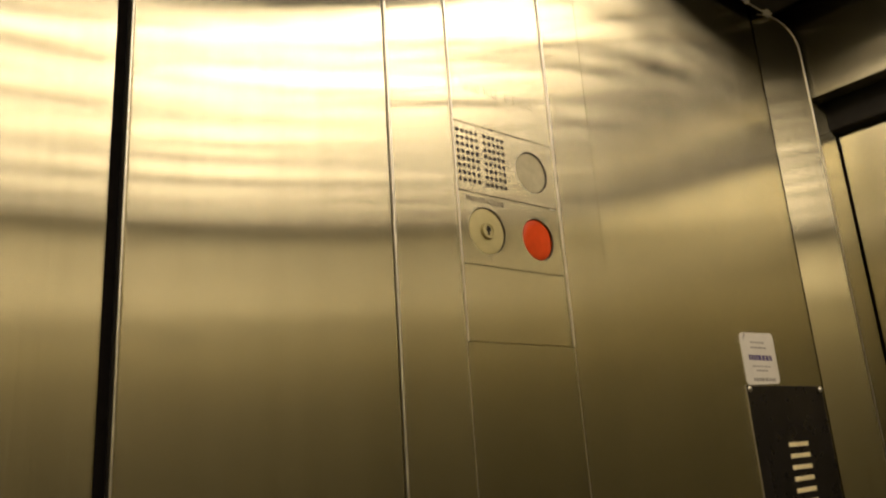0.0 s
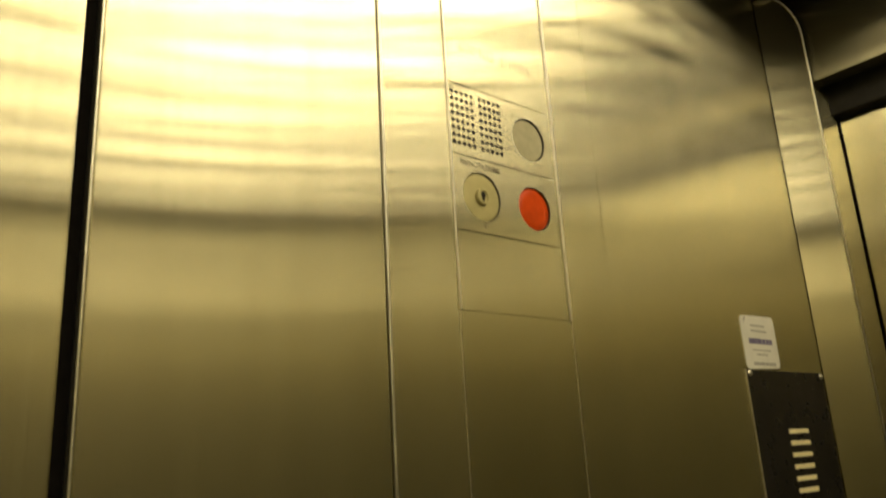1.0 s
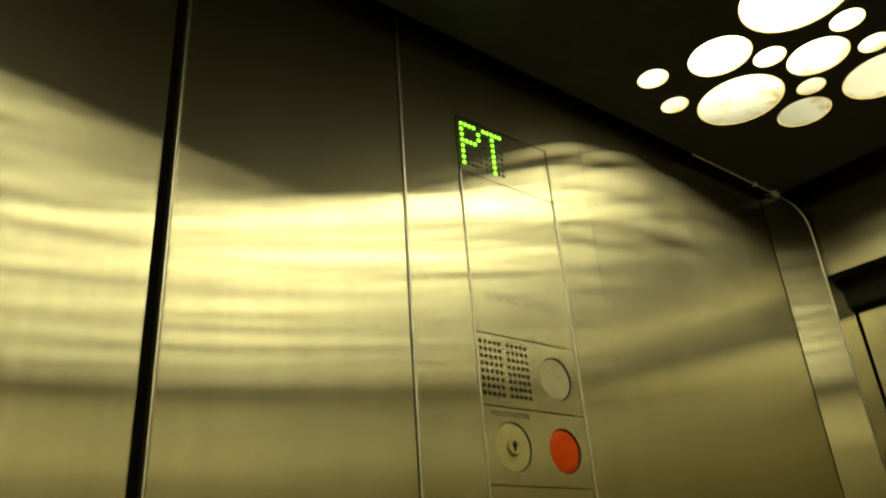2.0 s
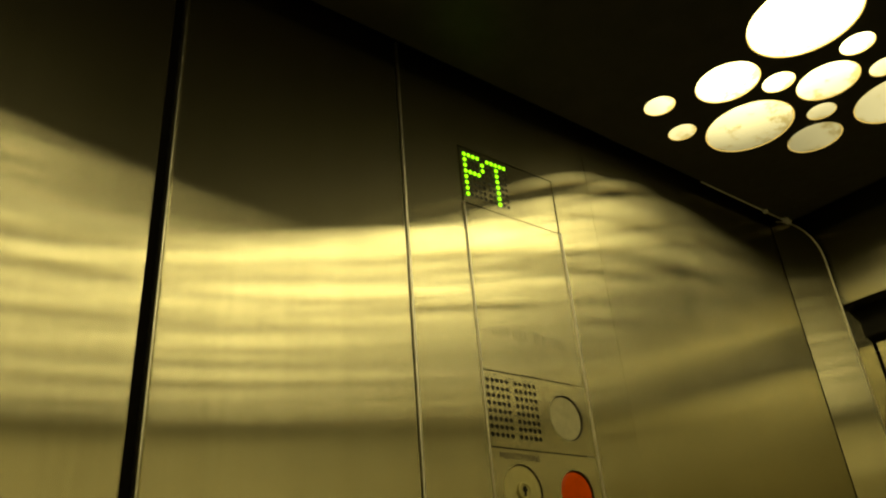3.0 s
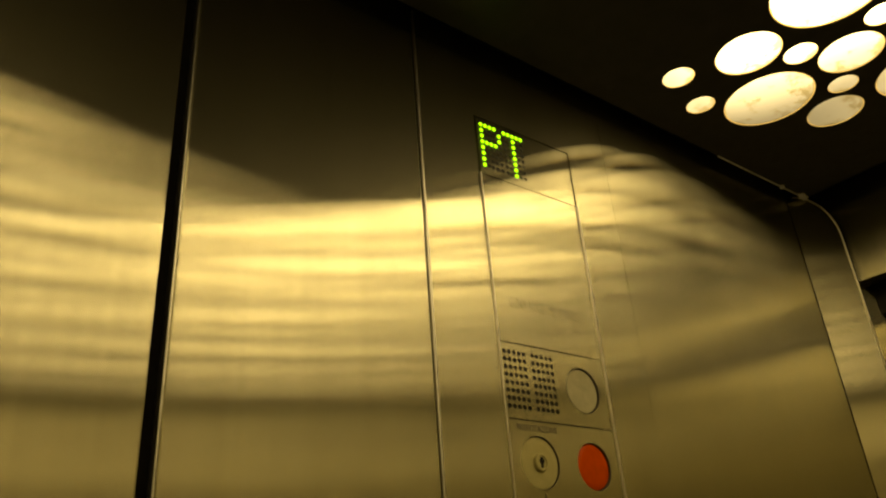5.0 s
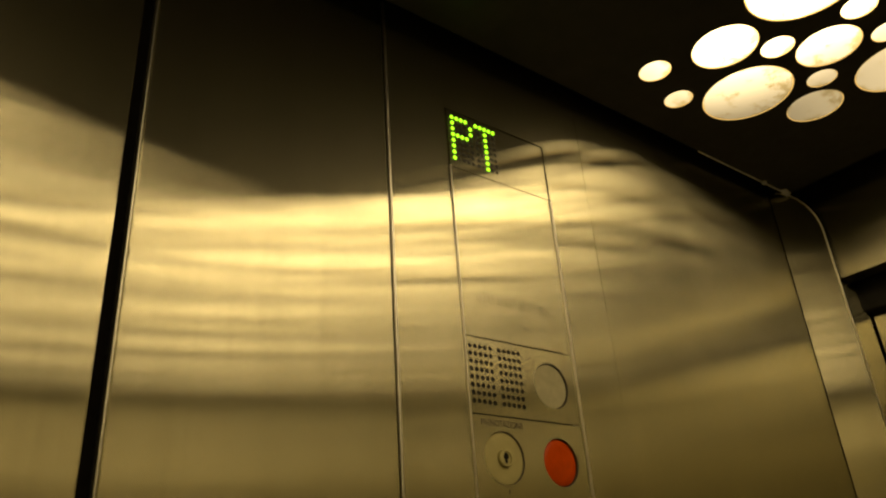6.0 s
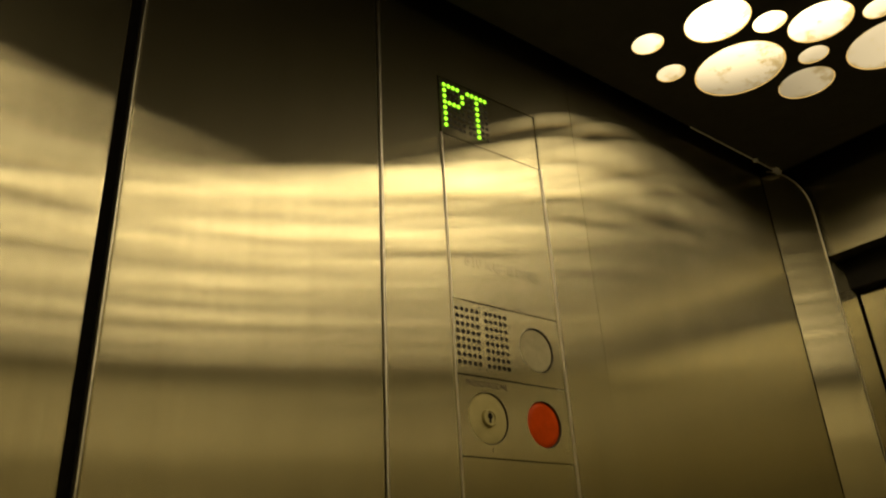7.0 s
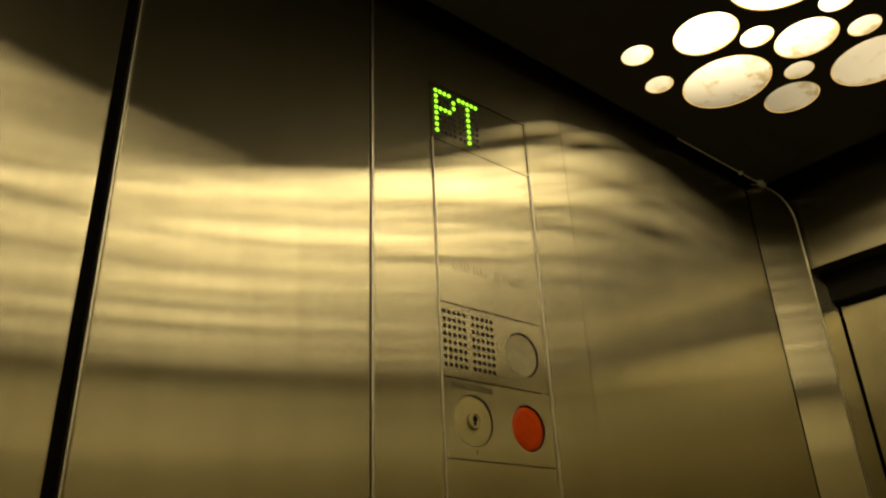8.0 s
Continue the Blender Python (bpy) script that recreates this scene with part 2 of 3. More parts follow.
def lathe(profile, m, k=40):
    """Turns a profile of (radius, height) round its axis; m places it."""
    bm = bmesh.new()
    rows = []
    for r, h in profile:
        if r < 1e-6:
            rows.append([bm.verts.new(m @ Vector((0, 0, h)))])
        else:
            rows.append([bm.verts.new(m @ Vector((r * math.cos(2 * math.pi * i / k), r * math.sin(2 * math.pi * i / k), h))) for i in range(k)])
    for a, b in zip(rows, rows[1:]):
        for i in range(k):
            j = (i + 1) % k
            if len(a) == 1:
                bm.faces.new((a[0], b[i], b[j]))
            elif len(b) == 1:
                bm.faces.new((a[i], a[j], b[0]))
            else:
                bm.faces.new((a[i], a[j], b[j], b[i]))
    return bm


def tube(points, r, k=8):
    bm = bmesh.new()
    pts = [Vector(p) for p in points]
    rings = []
    for i, p in enumerate(pts):
        d = (pts[min(i + 1, len(pts) - 1)] - pts[max(i - 1, 0)]).normalized()
        s = d.cross(Vector((0.31, 0.2, 0.93))).normalized()
        u = s.cross(d)
        rings.append([bm.verts.new(p + r * (math.cos(2 * math.pi * j / k) * s + math.sin(2 * math.pi * j / k) * u)) for j in range(k)])
    for a, b in zip(rings, rings[1:]):
        for j in range(k):
            bm.faces.new((a[j], a[(j + 1) % k], b[(j + 1) % k], b[j]))
    bm.faces.new(rings[0])
    bm.faces.new(rings[-1])
    return bm


def onto_wall(x, z, out=0.0):
    """The frame of a thing on the side wall: its own z points into the room."""
    return Matrix.Translation((x, WALL_Y - out, z)) @ Matrix.Rotation(radians(90), 4, "X")


def lettering(name, text, x, z, height, width, out, mat, parent):
    """Raised print on the side wall, from x to x + width, standing on z."""
    cu = bpy.data.curves.new(name, "FONT")
    cu.body = text
    cu.size = 1.0
    cu.extrude = 0.0
    ob = bpy.data.objects.new(name, cu)
    scene.collection.objects.link(ob)
    bpy.context.view_layer.update()
    me = bpy.data.meshes.new_from_object(ob)
    bpy.data.objects.remove(ob)
    bpy.data.curves.remove(cu)
    co = np.empty(len(me.vertices) * 3)
    me.vertices.foreach_get("co", co)
    co = co.reshape(-1, 3)
    lo, hi = co.min(0), co.max(0)
    bm = bmesh.new()
    bm.from_mesh(me)
    bpy.data.meshes.remove(me)
    for v in bm.verts:
        a = (v.co.x - lo[0]) / (hi[0] - lo[0])
        b = (v.co.y - lo[1]) / (hi[1] - lo[1])
        v.co = (x + a * width, WALL_Y - out, z + b * height)
    return part(name, bm, mat, parent)


# ---- structure: floor, ceiling, walls ----
floor = part("floor", box(BACK_X - 0.06, DOOR_X + 0.1, SOUTH_Y - 0.06, WALL_Y + 0.06, -0.05, 0.0), FLOOR_RUBBER)
tagged(floor, "dark ribbed rubber floor of the lift car", "floor", kind="structure")

DISCS = [(0.5895, 0.3599, 0.017), (0.6522, 0.3768, 0.0159), (0.6209, 0.2953, 0.0335), (0.6681, 0.2644, 0.017), (0.7129, 0.3281, 0.0492),
         (0.7139, 0.2336, 0.0324), (0.7592, 0.2654, 0.0159), (0.8026, 0.2972, 0.0309), (0.7448, 0.1863, 0.0164), (0.8142, 0.2056, 0.0453),
         (0.603, 0.1979, 0.054), (0.683, 0.1863, 0.0169)]
MID_Y = (WALL_Y + SOUTH_Y) / 2
ALL_DISCS = DISCS + [(0.487, 0.122, 0.045)]


def bank(x):
    """How far the field of discs reaches towards the side wall."""
    return float(np.interp(x, (-0.28, -0.10, -0.01, 0.05, 0.344, 0.415, 0.533, 0.90), (0.235, 0.215, 0.165, 0.080, 0.063, 0.093, 0.125, 0.130)))


def shore(x):
    """Where the field of discs ends towards the far wall."""
    return -0.79 + 0.06 * math.sin(9.0 * x)


# the rest of the ceiling, seen only as bands of light in the steel
pick = random.Random(11)
for size, tries in ((0.052, 45), (0.045, 60), (0.033, 400), (0.024, 700), (0.017, 2500)):
    for attempt in range(tries):
        r = size * pick.uniform(0.92, 1.05)
        cx, cy = pick.uniform(BACK_X + 0.11, PLATE_X - 0.04), pick.uniform(-0.83, 0.22)
        if cx + r < 0.895 and cy + r < bank(cx) and cy - r > shore(cx) and all(math.hypot(cx - a, cy - c) > r + q + 0.013 for a, c, q in ALL_DISCS):
            ALL_DISCS.append((cx, cy, r))
ceiling_bm = sheet([(BACK_X - 0.01, SOUTH_Y - 0.01), (PLATE_X, SOUTH_Y - 0.01), (PLATE_X, PLATE_Y), (BACK_X - 0.01, PLATE_Y)],
                   [ring(cx, cy, r, 56) for cx, cy, r in ALL_DISCS], lambda a, b, d: (a, b, PLATE_Z + d), 0.002)
# unseen upright rims, added to keep disc light from leaking through the gap
for lo, hi in (((BACK_X - 0.01, PLATE_Y - 0.0021, PLATE_Z + 0.0021), (PLATE_X - 0.0022, PLATE_Y - 0.0001, CEIL_Z + 0.0195)),
               ((PLATE_X - 0.0021, SOUTH_Y - 0.01, PLATE_Z + 0.0021), (PLATE_X - 0.0001, PLATE_Y, CEIL_Z + 0.0195))):
    rim = bmesh.ops.create_cube(ceiling_bm, size=1.0)["verts"]
    for v in rim:
        v.co = Vector([(p + q) / 2 + c * (q - p) for p, q, c in zip(lo, hi, v.co)])
ceiling = part("ceiling", ceiling_bm, CEILING_PAINT, closed=False)
tagged(ceiling, "dark lacquered ceiling sheet with round cut-outs", "ceiling", kind="structure")
roof = part("ceiling_upper", box(BACK_X - 0.06, DOOR_X + 0.1, SOUTH_Y - 0.06, WALL_Y + 0.06, CEIL_Z + 0.02, CEIL_Z + 0.05), DARK_METAL)
tagged(roof, "dark sheet metal roof above the ceiling", "ceiling", kind="structure")

def ceiling_light():
    """An opal dish in a yellow lip with a painted-in glow; one unit in radius, scaled to each cut-out."""
    thing = empty("ceiling_light", "glowing round opal dish set in the dark ceiling", "ceiling light", group="round lights in the ceiling")
    part("diffuser", lathe([(0, 0.0022), (0.5, 0.0019), (0.85, 0.0012), (0.972, 0.0007), (0.974, 0.0040), (0, 0.0040)], Matrix.Identity(4), 56), DIFFUSER, thing)
    part("lip", lathe([(0.976, 0.0010), (0.982, 0.0003), (0.992, 0.0001), (0.997, 0.0006), (0.997, 0.0036), (0.976, 0.0036), (0.976, 0.0010)], Matrix.Identity(4), 56), LIP_GLOW, thing, "yellow plastic lip with a glow put into it")
    return thing


first_light = ceiling_light()
for i, (cx, cy, r) in enumerate(ALL_DISCS):
    place = Matrix.LocRotScale((cx, cy, PLATE_Z + 0.0002), None, (r, r, 1.0))
    if i == 0:
        first_place = place
    else:
        copy_thing(first_light, place)
first_light.matrix_basis = first_place

wall_north = part("wall_north", box(BACK_X - 0.06, FRONT_X + 0.06, WALL_Y + 0.012, WALL_Y + 0.06, 0, CEIL_Z + 0.02), BLACK_GAP)
tagged(wall_north, "side wall of upright brushed steel panels with a black joint", "wall", kind="structure")
PANELS = [(BACK_X, 0.0966), (0.1066, 0.3011), (0.3047, 0.5502), (0.5510, 0.9450)]
for i, (a, b) in enumerate(PANELS):
    if i == 2:
        continue
    part("panel", box(a, b, WALL_Y, WALL_Y + 0.012, 0.08, CEIL_Z - 0.002, 0.0014 if i < 3 else 0.0, 3), STEEL_X if i < 3 else STEEL_DOORSIDE, wall_north)
part("edge_lip", box(0.1048, 0.1064, WALL_Y - 0.0004, WALL_Y + 0.011, 0.08, CEIL_Z - 0.003, 0.0007, 3), STEEL_EDGE, wall_north, "bright folded edge of the panel")
part("joint_strip", box(0.0945, 0.1057, WALL_Y + 0.007, WALL_Y + 0.0119, 0.08, CEIL_Z - 0.003), BLACK_GAP, wall_north, "black rubber strip deep in the joint")
part("baseboard", box(BACK_X, 0.948, WALL_Y - 0.006, WALL_Y + 0.012, 0, 0.08, 0.002), STEEL_EDGE, wall_north)

wall_south = part("wall_south", box(BACK_X - 0.06, FRONT_X + 0.06, SOUTH_Y - 0.06, SOUTH_Y - 0.012, 0, CEIL_Z + 0.02), BLACK_GAP)
tagged(wall_south, "far side wall of brushed steel panels", "wall", kind="structure")
for a, b in ((BACK_X, 0.0955), (0.1047, 0.55), (0.552, FRONT_X)):
    part("panel", box(a, b, SOUTH_Y - 0.012, SOUTH_Y, 0.0, CEIL_Z - 0.002, 0.0014, 2), SATIN_X, wall_south)
wall_west = part("wall_west", box(BACK_X - 0.06, BACK_X - 0.012, SOUTH_Y - 0.012, WALL_Y + 0.012, 0, CEIL_Z + 0.02), BLACK_GAP)
tagged(wall_west, "rear wall of brushed steel panels", "wall", kind="structure")
for a, b in ((SOUTH_Y, -0.105), (-0.103, WALL_Y)):
    part("panel", box(BACK_X - 0.012, BACK_X, a, b, 0.0, CEIL_Z - 0.002, 0.0014, 2), SATIN_Y, wall_west)

# front wall: header, corner posts, jambs, door, track
wall_east = part("wall_east", box(FRONT_X, FRONT_X + 0.03, SOUTH_Y, WALL_Y + 0.012, HEAD_Z, CEIL_Z - 0.002, 0.0012, 2), STEEL_DOOR)
tagged(wall_east, "brushed steel header over the lift door", "wall", kind="structure")
part("door_track", box(DOOR_X - 0.02, DOOR_X + 0.06, SOUTH_Y, WALL_Y + 0.012, 1.9625, HEAD_Z + 0.012, 0.002), DARK_METAL, wall_east, "black door track under the header")
part("soffit", box(FRONT_X + 0.0302, DOOR_X + 0.09, SOUTH_Y, WALL_Y + 0.012, HEAD_Z + 0.0125, HEAD_Z + 0.03), DARK_METAL, wall_east)


def corner_post(name, mirror):
    """The folded steel post between side wall and door, its upper corner cut round."""
    y = (lambda v: 2 * MID_Y - v) if mirror else (lambda v: v)
    a, b = Vector((0.9490, WALL_Y)), Vector((0.9975, 0.4099))
    top = CEIL_Z - 0.006
    low = top - 0.075
    bm = bmesh.new()
    outline = [(0.0, 0.0), (1.0, 0.0), (1.0, low)]
    for i in range(1, 9):
        t = i / 8 * math.pi / 2
        outline.append((1 - 0.85 * (1 - math.cos(t)), low + (top - 0.012 - low) * math.sin(t)))
    outline.append((0.0, top))
    front, back = [], []
    nrm = Vector((0.597, 0.802))
    for s, z in outline:
        p = a.lerp(b, s)
        front.append(bm.verts.new((p.x, y(p.y), z)))
        q = p + nrm * 0.002
        back.append(bm.verts.new((q.x, y(q.y), z)))
    bm.faces.new(front)
    bm.faces.new(back)
    for i in range(len(front)):
        j = (i + 1) % len(front)
        bm.faces.new((front[i], front[j], back[j], back[i]))
    post = part(name, bm, STEEL_POST)
    tagged(post, "folded brushed steel corner post beside the lift door", "corner post", kind="structure")
    edge = []
    for s, z in outline[1:]:
        p = a.lerp(b, s)
        edge.append((p.x - 0.0005, y(p.y) - (0 if mirror else 0.0005), z))
    part("rolled_edge", tube(edge[:-1], 0.0010), STEEL_EDGE, post, "bright rolled edge", True)
    part("jamb", box(FRONT_X + 0.0012, DOOR_X - 0.004, min(y(JAMB_Y + 0.0005), y(JAMB_Y + 0.012)), max(y(JAMB_Y + 0.0005), y(JAMB_Y + 0.012)), 0, HEAD_Z - 0.001), STEEL_DOOR, post)
    return post


corner_post("corner_post", False)
corner_post("corner_post", True)
door = empty("door_1", "closed brushed steel sliding lift door in two leaves", "lift door", "structure")
part("leaf", box(DOOR_X, DOOR_X + 0.025, -0.0005, JAMB_Y - 0.0018, 0.004, 1.9615, 0.0015), STEEL_DOOR, door)
part("leaf", box(DOOR_X + 0.03, DOOR_X + 0.055, SOUTH_Y, 0.02, 0.004, 1.9615, 0.0015), STEEL_DOOR, door)
part("backing", box(DOOR_X + 0.06, DOOR_X + 0.09, SOUTH_Y, WALL_Y + 0.012, 0.0, HEAD_Z + 0.012), BLACK_GAP, door)

# whitish bead painting in the glint of the plate edge, and what sits in its corner
bead = part("ceiling_trim", tube([(0.762 + 0.01 * i, PLATE_Y - 0.0004, PLATE_Z - 0.0012) for i in range(21)], 0.0012), SEALANT, None, "", True)
tagged(bead, "thin whitish bead for the glint along the ceiling edge", "trim", kind="structure")
# the clip's white stands in for the discs' reflection on it
clip = part("trim_clip", lathe([(0, 0.0034), (0.0012, 0.0032), (0.0022, 0.0026), (0.003, 0.0016), (0.0034, 0), (0.0034, -0.002)], Matrix.Translation((0.9087, PLATE_Y - 0.0015, PLATE_Z - 0.0018)) @ Matrix.Rotation(radians(115), 4, "X"), 16), CLIP_WHITE, None, "", True)
tagged(clip, "small clip on the ceiling bead, white for its glint", "clip")
bm = bmesh.new()
bmesh.ops.create_icosphere(bm, subdivisions=3, radius=1.0)
for v in bm.verts:
    k = 0.75 + 0.5 * noise.noise(v.co * 2.3)
    v.co = Vector((0.9600 + v.co.x * 0.0125 * k, PLATE_Y - 0.003 + v.co.y * 0.006 * k, PLATE_Z - 0.0030 + v.co.z * 0.0048 * k - v.co.x * 0.002))
lump = part("sealant_smear", bm, SEALANT, None, "", True)
tagged(lump, "crumpled whitish sealant in the ceiling corner", "sealant")

# ---- the car operating panel, upper tower ----
PX0, PX1 = 0.3687, 0.4913
panel = empty("operating_panel", "brushed steel lift panel with display, speaker, key switch and button", "control panel")


def wall_sheet(x0, x1, z0, z1, holes, depth, out):
    return sheet([(x0, z0), (x1, z0), (x1, z1), (x0, z1)], holes, lambda a, b, d: (a, WALL_Y - out + d, b), depth)


# outer cover with a real opening for the modules
cover = part("cover", wall_sheet(0.3047, 0.5502, 0.08, CEIL_Z - 0.002, [[(PX0 - 0.0016, 1.12), (PX1 + 0.0016, 1.12), (PX1 + 0.0016, 2.0507), (PX0 - 0.0016, 2.0507)]], 0.012, 0.0), STEEL_X, panel, closed=False)
part("edge_fold", box(0.3023, 0.3046, WALL_Y - 0.0003, WALL_Y + 0.011, 0.08, CEIL_Z - 0.003, 0.0007), STEEL_EDGE, panel)
part("tray", box(PX0 - 0.003, PX1 + 0.003, WALL_Y + 0.0105, WALL_Y + 0.0118, 1.11, 2.055), HOLE_BLACK, panel)
for x, w in ((PX0 - 0.0007, 0.0007), (PX1 + 0.0008, 0.0011)):
    part("side_rail", box(x - w, x + w, WALL_Y - 0.0015, WALL_Y + 0.010, 1.6385, 1.9878, 0.0005), STEEL_EDGE, panel, "thin bright metal rail")

for x in (PX0 - 0.0015, PX1 + 0.0015):
    part("lower_rail", box(x - 0.0002, x + 0.0002, WALL_Y - 0.0003, WALL_Y + 0.010, 1.12, 1.638), STEEL_EDGE, panel)

GAP = 0.0005


def module(name, z0, z1, holes, label="", depth=0.008):
    return part(name, wall_sheet(PX0 + GAP, PX1 - GAP, z0 + GAP, z1 - GAP, holes, depth, -0.0002), STEEL_PLATE, panel, label, closed=False)


# display
LED_X0, LED_Z0, LED_DX, LED_DZ = 0.3752, 2.0431, 0.00540, 0.00638
P_ROWS = ("####.", "#...#", "#...#", "####.", "#....", "#....", "#....", "#....")
T_ROWS = ("#####", "..#..", "..#..", "..#..", "..#..", "..#..", "..#..", "..#..")
cols = [LED_X0 + LED_DX * i for i in range(5)] + [LED_X0 + LED_DX * (i + 5.3) for i in range(5)]
display = module("display", 1.9878, 2.0499, [], "steel display cover with a green dot matrix")
dot_on = lathe([(0, 0.0008), (0.0014, 0.0007), (0.0019, 0.0003), (0.0021, 0)], Matrix.Identity(4), 12)
dot_off = lathe([(0, 0.0003), (0.0013, 0.0003), (0.0020, 0.0)], Matrix.Identity(4), 8)
first = {}
for key, dbm, mat in (("on", dot_on, LED_ON), ("off", dot_off, LED_OFF)):
    me = bpy.data.meshes.new("led")
    dbm.to_mesh(me)
    dbm.free()
    me.materials.append(mat)
    first[key] = me
for row in range(8):
    for ci, x in enumerate(cols):
        lit = (P_ROWS[row] + T_ROWS[row])[ci] == "#"
        led = new("led", first["on" if lit else "off"])
        led.parent = display
        led.matrix_basis = onto_wall(x, LED_Z0 - LED_DZ * row, 0.0)

# engraved blank
blank = module("blank_cover", 1.8287, 1.9878, [], "steel cover with a faint engraved rating")
lettering("engraving", "630 KG  8 PERS.", 0.386, 1.8615, 0.0095, 0.088, 0.0002, FAINT_ENGRAVED, blank)

# loudspeaker module: two fields of drilled holes and a round call indicator
holes = []
for fx in (0.3735, 0.4045):
    for i in range(5):
        for j in range(8):
            holes.append(ring(fx + 0.00535 * i, 1.8206 - 0.00640 * j, 0.00195, 10))
speaker = module("speaker_plate", 1.7657, 1.8287, holes + [ring(0.4610, 1.7975, 0.0200, 48)], "steel plate with two fields of speaker holes", 0.0012)
part("hole_backing", box(0.3712, 0.4290, WALL_Y + 0.0016, WALL_Y + 0.0030, 1.7730, 1.8235), HOLE_BLACK, speaker, "black backing behind the holes")
part("indicator", lathe([(0, -0.0018), (0.010, -0.0017), (0.0172, -0.0016), (0.0188, -0.0019), (0.0191, -0.006)], onto_wall(0.4610, 1.7975, 0.0), 48), GREY_LENS, speaker, "round grey indicator lens")

# key switch module
key_plate = module("key_plate", 1.7025, 1.7657, [ring(0.3996, 1.7334, 0.0207, 48), ring(0.4610, 1.7337, 0.0196, 48)], "steel plate with key switch and alarm button")
lock = part("key_switch", lathe([(0.0203, -0.006), (0.0203, -0.0022), (0.0194, -0.0014), (0.0150, -0.0011), (0.0070, -0.0010), (0.0068, 0.0012), (0.0063, 0.0018), (0.0050, 0.0018), (0.0046, 0.0010), (0, 0.0010)], onto_wall(0.3996, 1.7334), 48), BRASS, key_plate, "round nickel key switch")
keyhole = box(0.3985, 0.4009, WALL_Y - 0.0015, WALL_Y - 0.0002, 1.7294, 1.7374, 0.0004)
bmesh.ops.create_cone(keyhole, cap_ends=True, segments=20, radius1=0.0024, radius2=0.0024, depth=0.0012, matrix=onto_wall(0.3997, 1.7345, 0.0009))
part("keyhole", keyhole, HOLE_BLACK, lock)
button = part("alarm_button", lathe([(0, -0.0014), (0.012, -0.0014), (0.0178, -0.0017), (0.0188, -0.0026), (0.0190, -0.006)], onto_wall(0.4610, 1.7337), 48), RED_LENS, key_plate, "round orange-red alarm button", True)
# dark rings added round the recess walls in place of their shade
for cx, cz, r, parent in ((0.4610, 1.7975, 0.0199, speaker), (0.4610, 1.7337, 0.0195, key_plate), (0.3996, 1.7334, 0.02065, key_plate)):
    part("shade_ring", lathe([(r, -0.0003), (r - 0.0003, -0.0005), (r - 0.0003, -0.0060), (r, -0.0060), (r, -0.0003)], onto_wall(cx, cz), 48), RECESS_SHADE, parent, "dark ring standing in for shade in the recess")
lettering("print", "PRENOTAZIONE", 0.3782, 1.7572, 0.0050, 0.0435, 0.0001, ENGRAVED, key_plate)
part("tick", box(0.4005, 0.4012, WALL_Y - 0.0002, WALL_Y + 0.001, 1.7070, 1.7105), ENGRAVED, key_plate)

module("blank_cover", 1.6385, 1.7025, [])
part("blank_cover", wall_sheet(PX0 - 0.0013, PX1 + 0.0013, 1.12, 1.6383, [], 0.008, -0.0001), STEEL_PLATE, panel, closed=False)

# ---- lower button board beside the door, and the sticker above it ----
board = empty("button_board", "black smoked board with cream bars beside the door post", "button board")
part("plate", box(0.7660, 0.9410, WALL_Y - 0.0014, WALL_Y - 0.0001, 0.95, 1.6065, 0.0004), SMOKED, board)
part("edge", box(0.7654, 0.7659, WALL_Y - 0.0015, WALL_Y - 0.0001, 0.95, 1.6065, 0.0001), STEEL_EDGE, board, "thin bright edge")
for x in (0.772, 0.936):
    part("screw", lathe([(0, 0.0024), (0.002, 0.0022), (0.0031, 0.0010), (0.0034, 0)], onto_wall(x, 1.6025, 0.0013), 16), STEEL_EDGE, board, "small bright screw head", True)
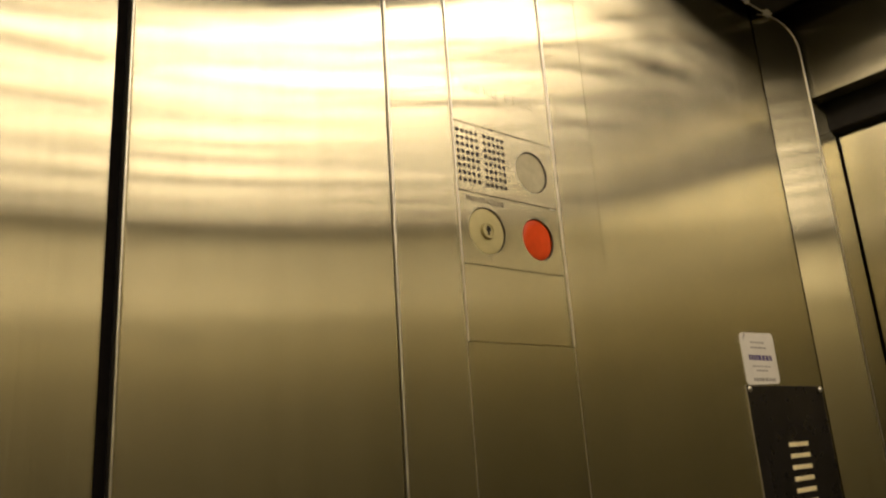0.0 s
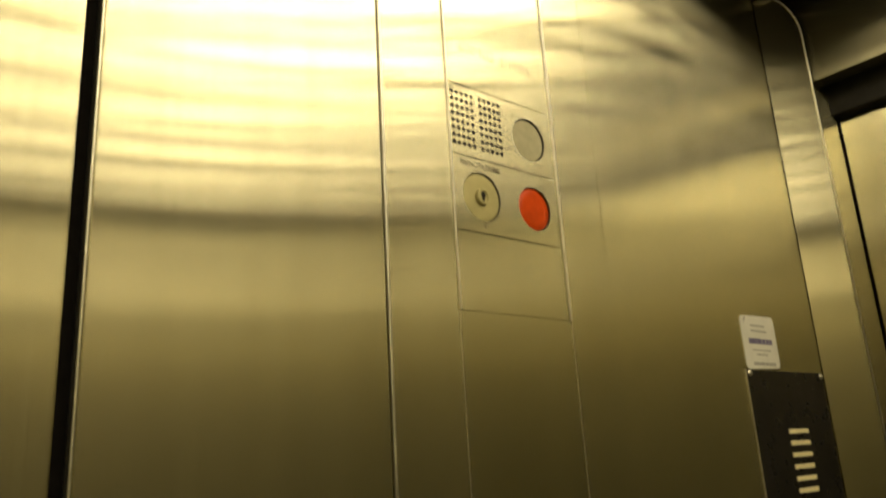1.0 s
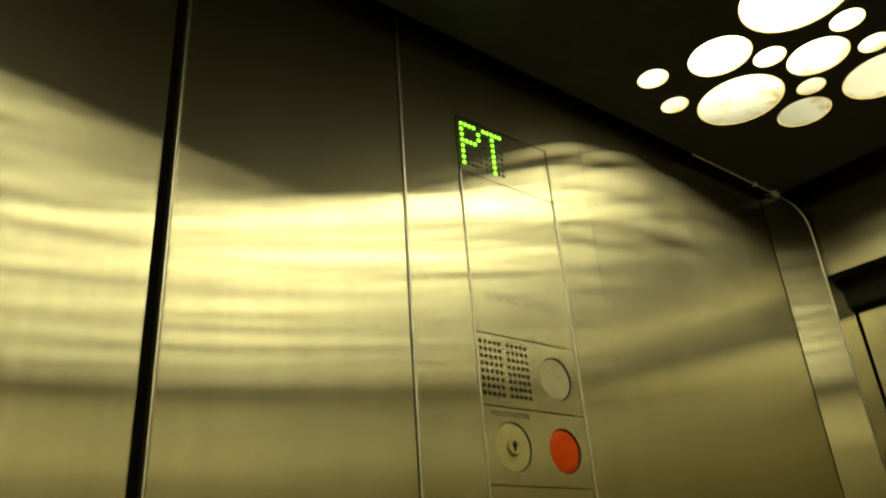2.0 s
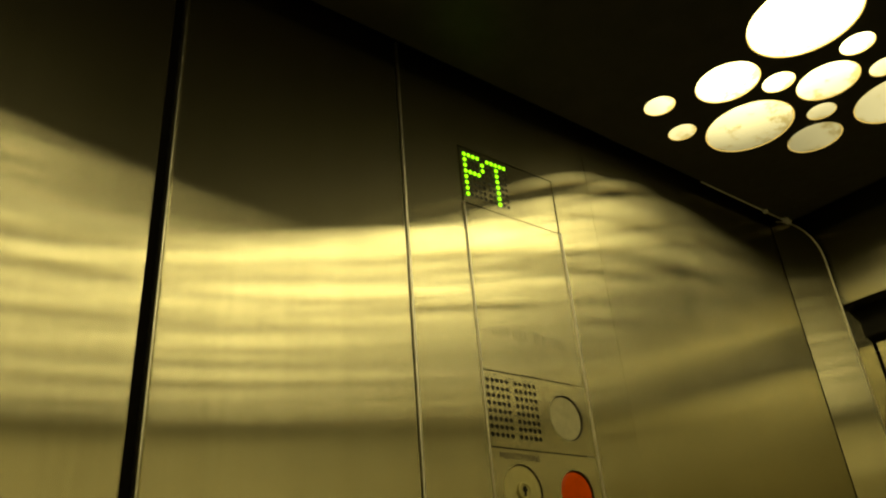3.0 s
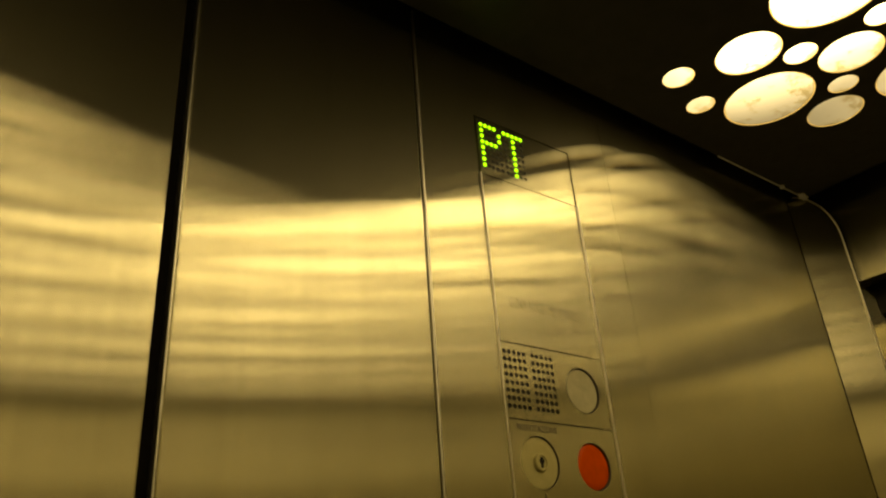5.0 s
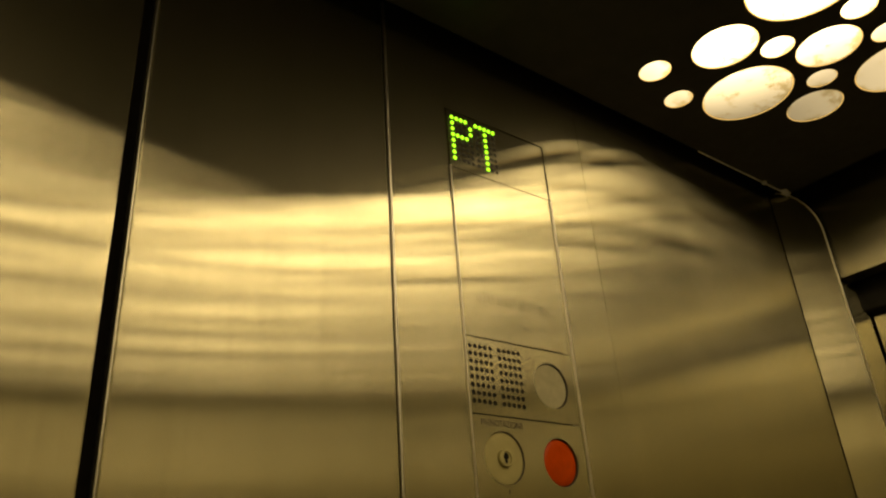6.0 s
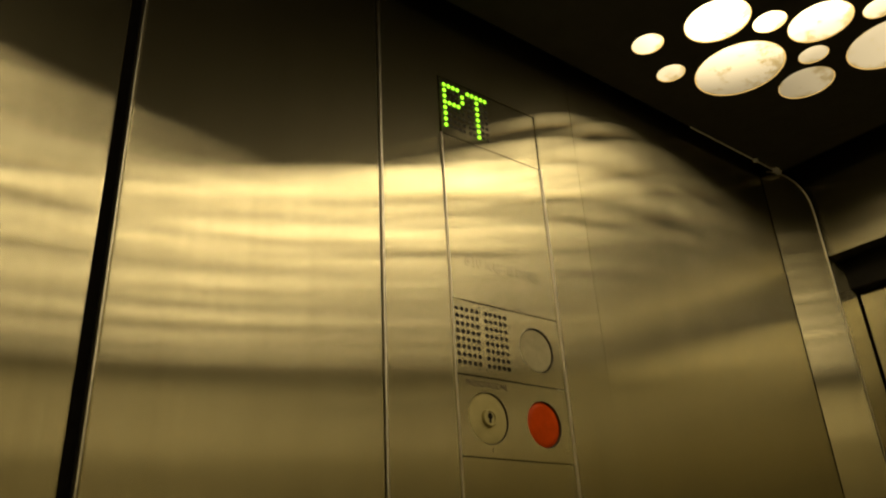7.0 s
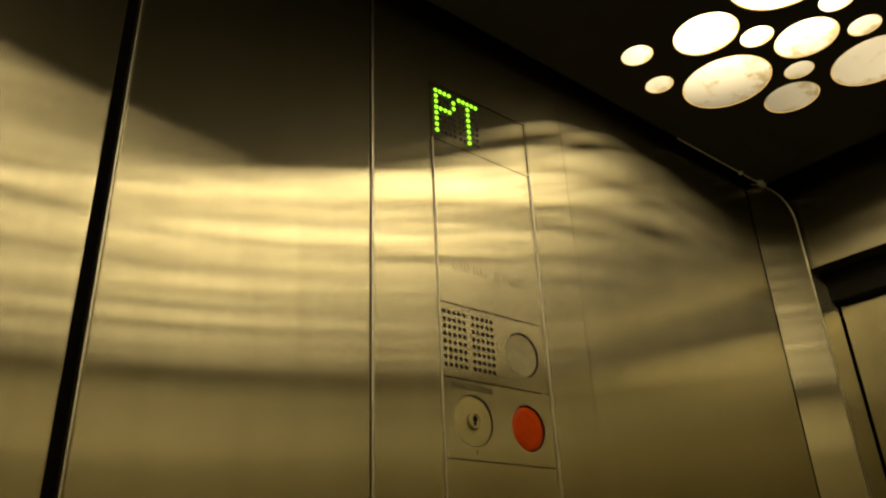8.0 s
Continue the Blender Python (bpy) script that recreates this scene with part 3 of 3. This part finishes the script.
for i in range(6):
    part("bar", box(0.8350, 0.8795, WALL_Y - 0.0024, WALL_Y - 0.0013, 1.5380 - 0.01245 * i, 1.5430 - 0.01245 * i, 0.0004), CREAM_BAR, board, "cream bar" if i == 0 else "")

sticker = empty("sticker", "white paper service sticker with violet print on steel", "sticker")


def rounded(x0, x1, z0, z1, r, slant):
    pts = []
    for cx, cz, a0 in ((x1 - r, z0 + r, -90), (x1 - r, z1 - r, 0), (x0 + r, z1 - r, 90), (x0 + r, z0 + r, 180)):
        for i in range(6):
            a = radians(a0 + 18 * i)
            px, pz = cx + r * math.cos(a), cz + r * math.sin(a)
            pts.append((px, pz + slant * (px - x0)))
    return pts


paper = part("paper", sheet(rounded(0.7705, 0.8435, 1.6069, 1.6655, 0.006, 0.03), [], lambda a, b, d: (a, WALL_Y - 0.0007 + d, b), 0.0006), PAPER, sticker, closed=False)
rng = random.Random(4)
for z, x0, x1, h, mat in ((1.6545, 0.791, 0.822, 0.0018, INK_GREY), (1.6485, 0.790, 0.824, 0.0018, INK_GREY), (1.6350, 0.783, 0.834, 0.0060, INK_BLUE),
                          (1.6275, 0.788, 0.828, 0.0014, INK_GREY), (1.6225, 0.795, 0.822, 0.0018, INK_GREY), (1.6115, 0.786, 0.834, 0.0036, INK_GREY)):
    x = x0
    while x < x1 - 0.003:
        w = min(x1 - x, rng.uniform(0.004, 0.009))
        part("print_bar", box(x, x + w * 0.8, WALL_Y - 0.0009, WALL_Y - 0.0006, z, z + h), mat, sticker)
        x += w

# the lifted corner of the sticker
bm = bmesh.new()
curl = []
for i in range(6):
    a = i / 5
    curl.append((bm.verts.new((0.7705 + 0.010 * a, WALL_Y - 0.0008 - 0.0035 * (1 - a) ** 2, 1.6560 + 0.0095 * a)),
                 bm.verts.new((0.7725 + 0.010 * a, WALL_Y - 0.0008 - 0.0020 * (1 - a) ** 2, 1.6540 + 0.0095 * a))))
for (a, c), (d, e) in zip(curl, curl[1:]):
    bm.faces.new((a, c, e, d))
part("curled_corner", bm, INK_GREY, sticker, "grey curled corner of the paper", True, False)
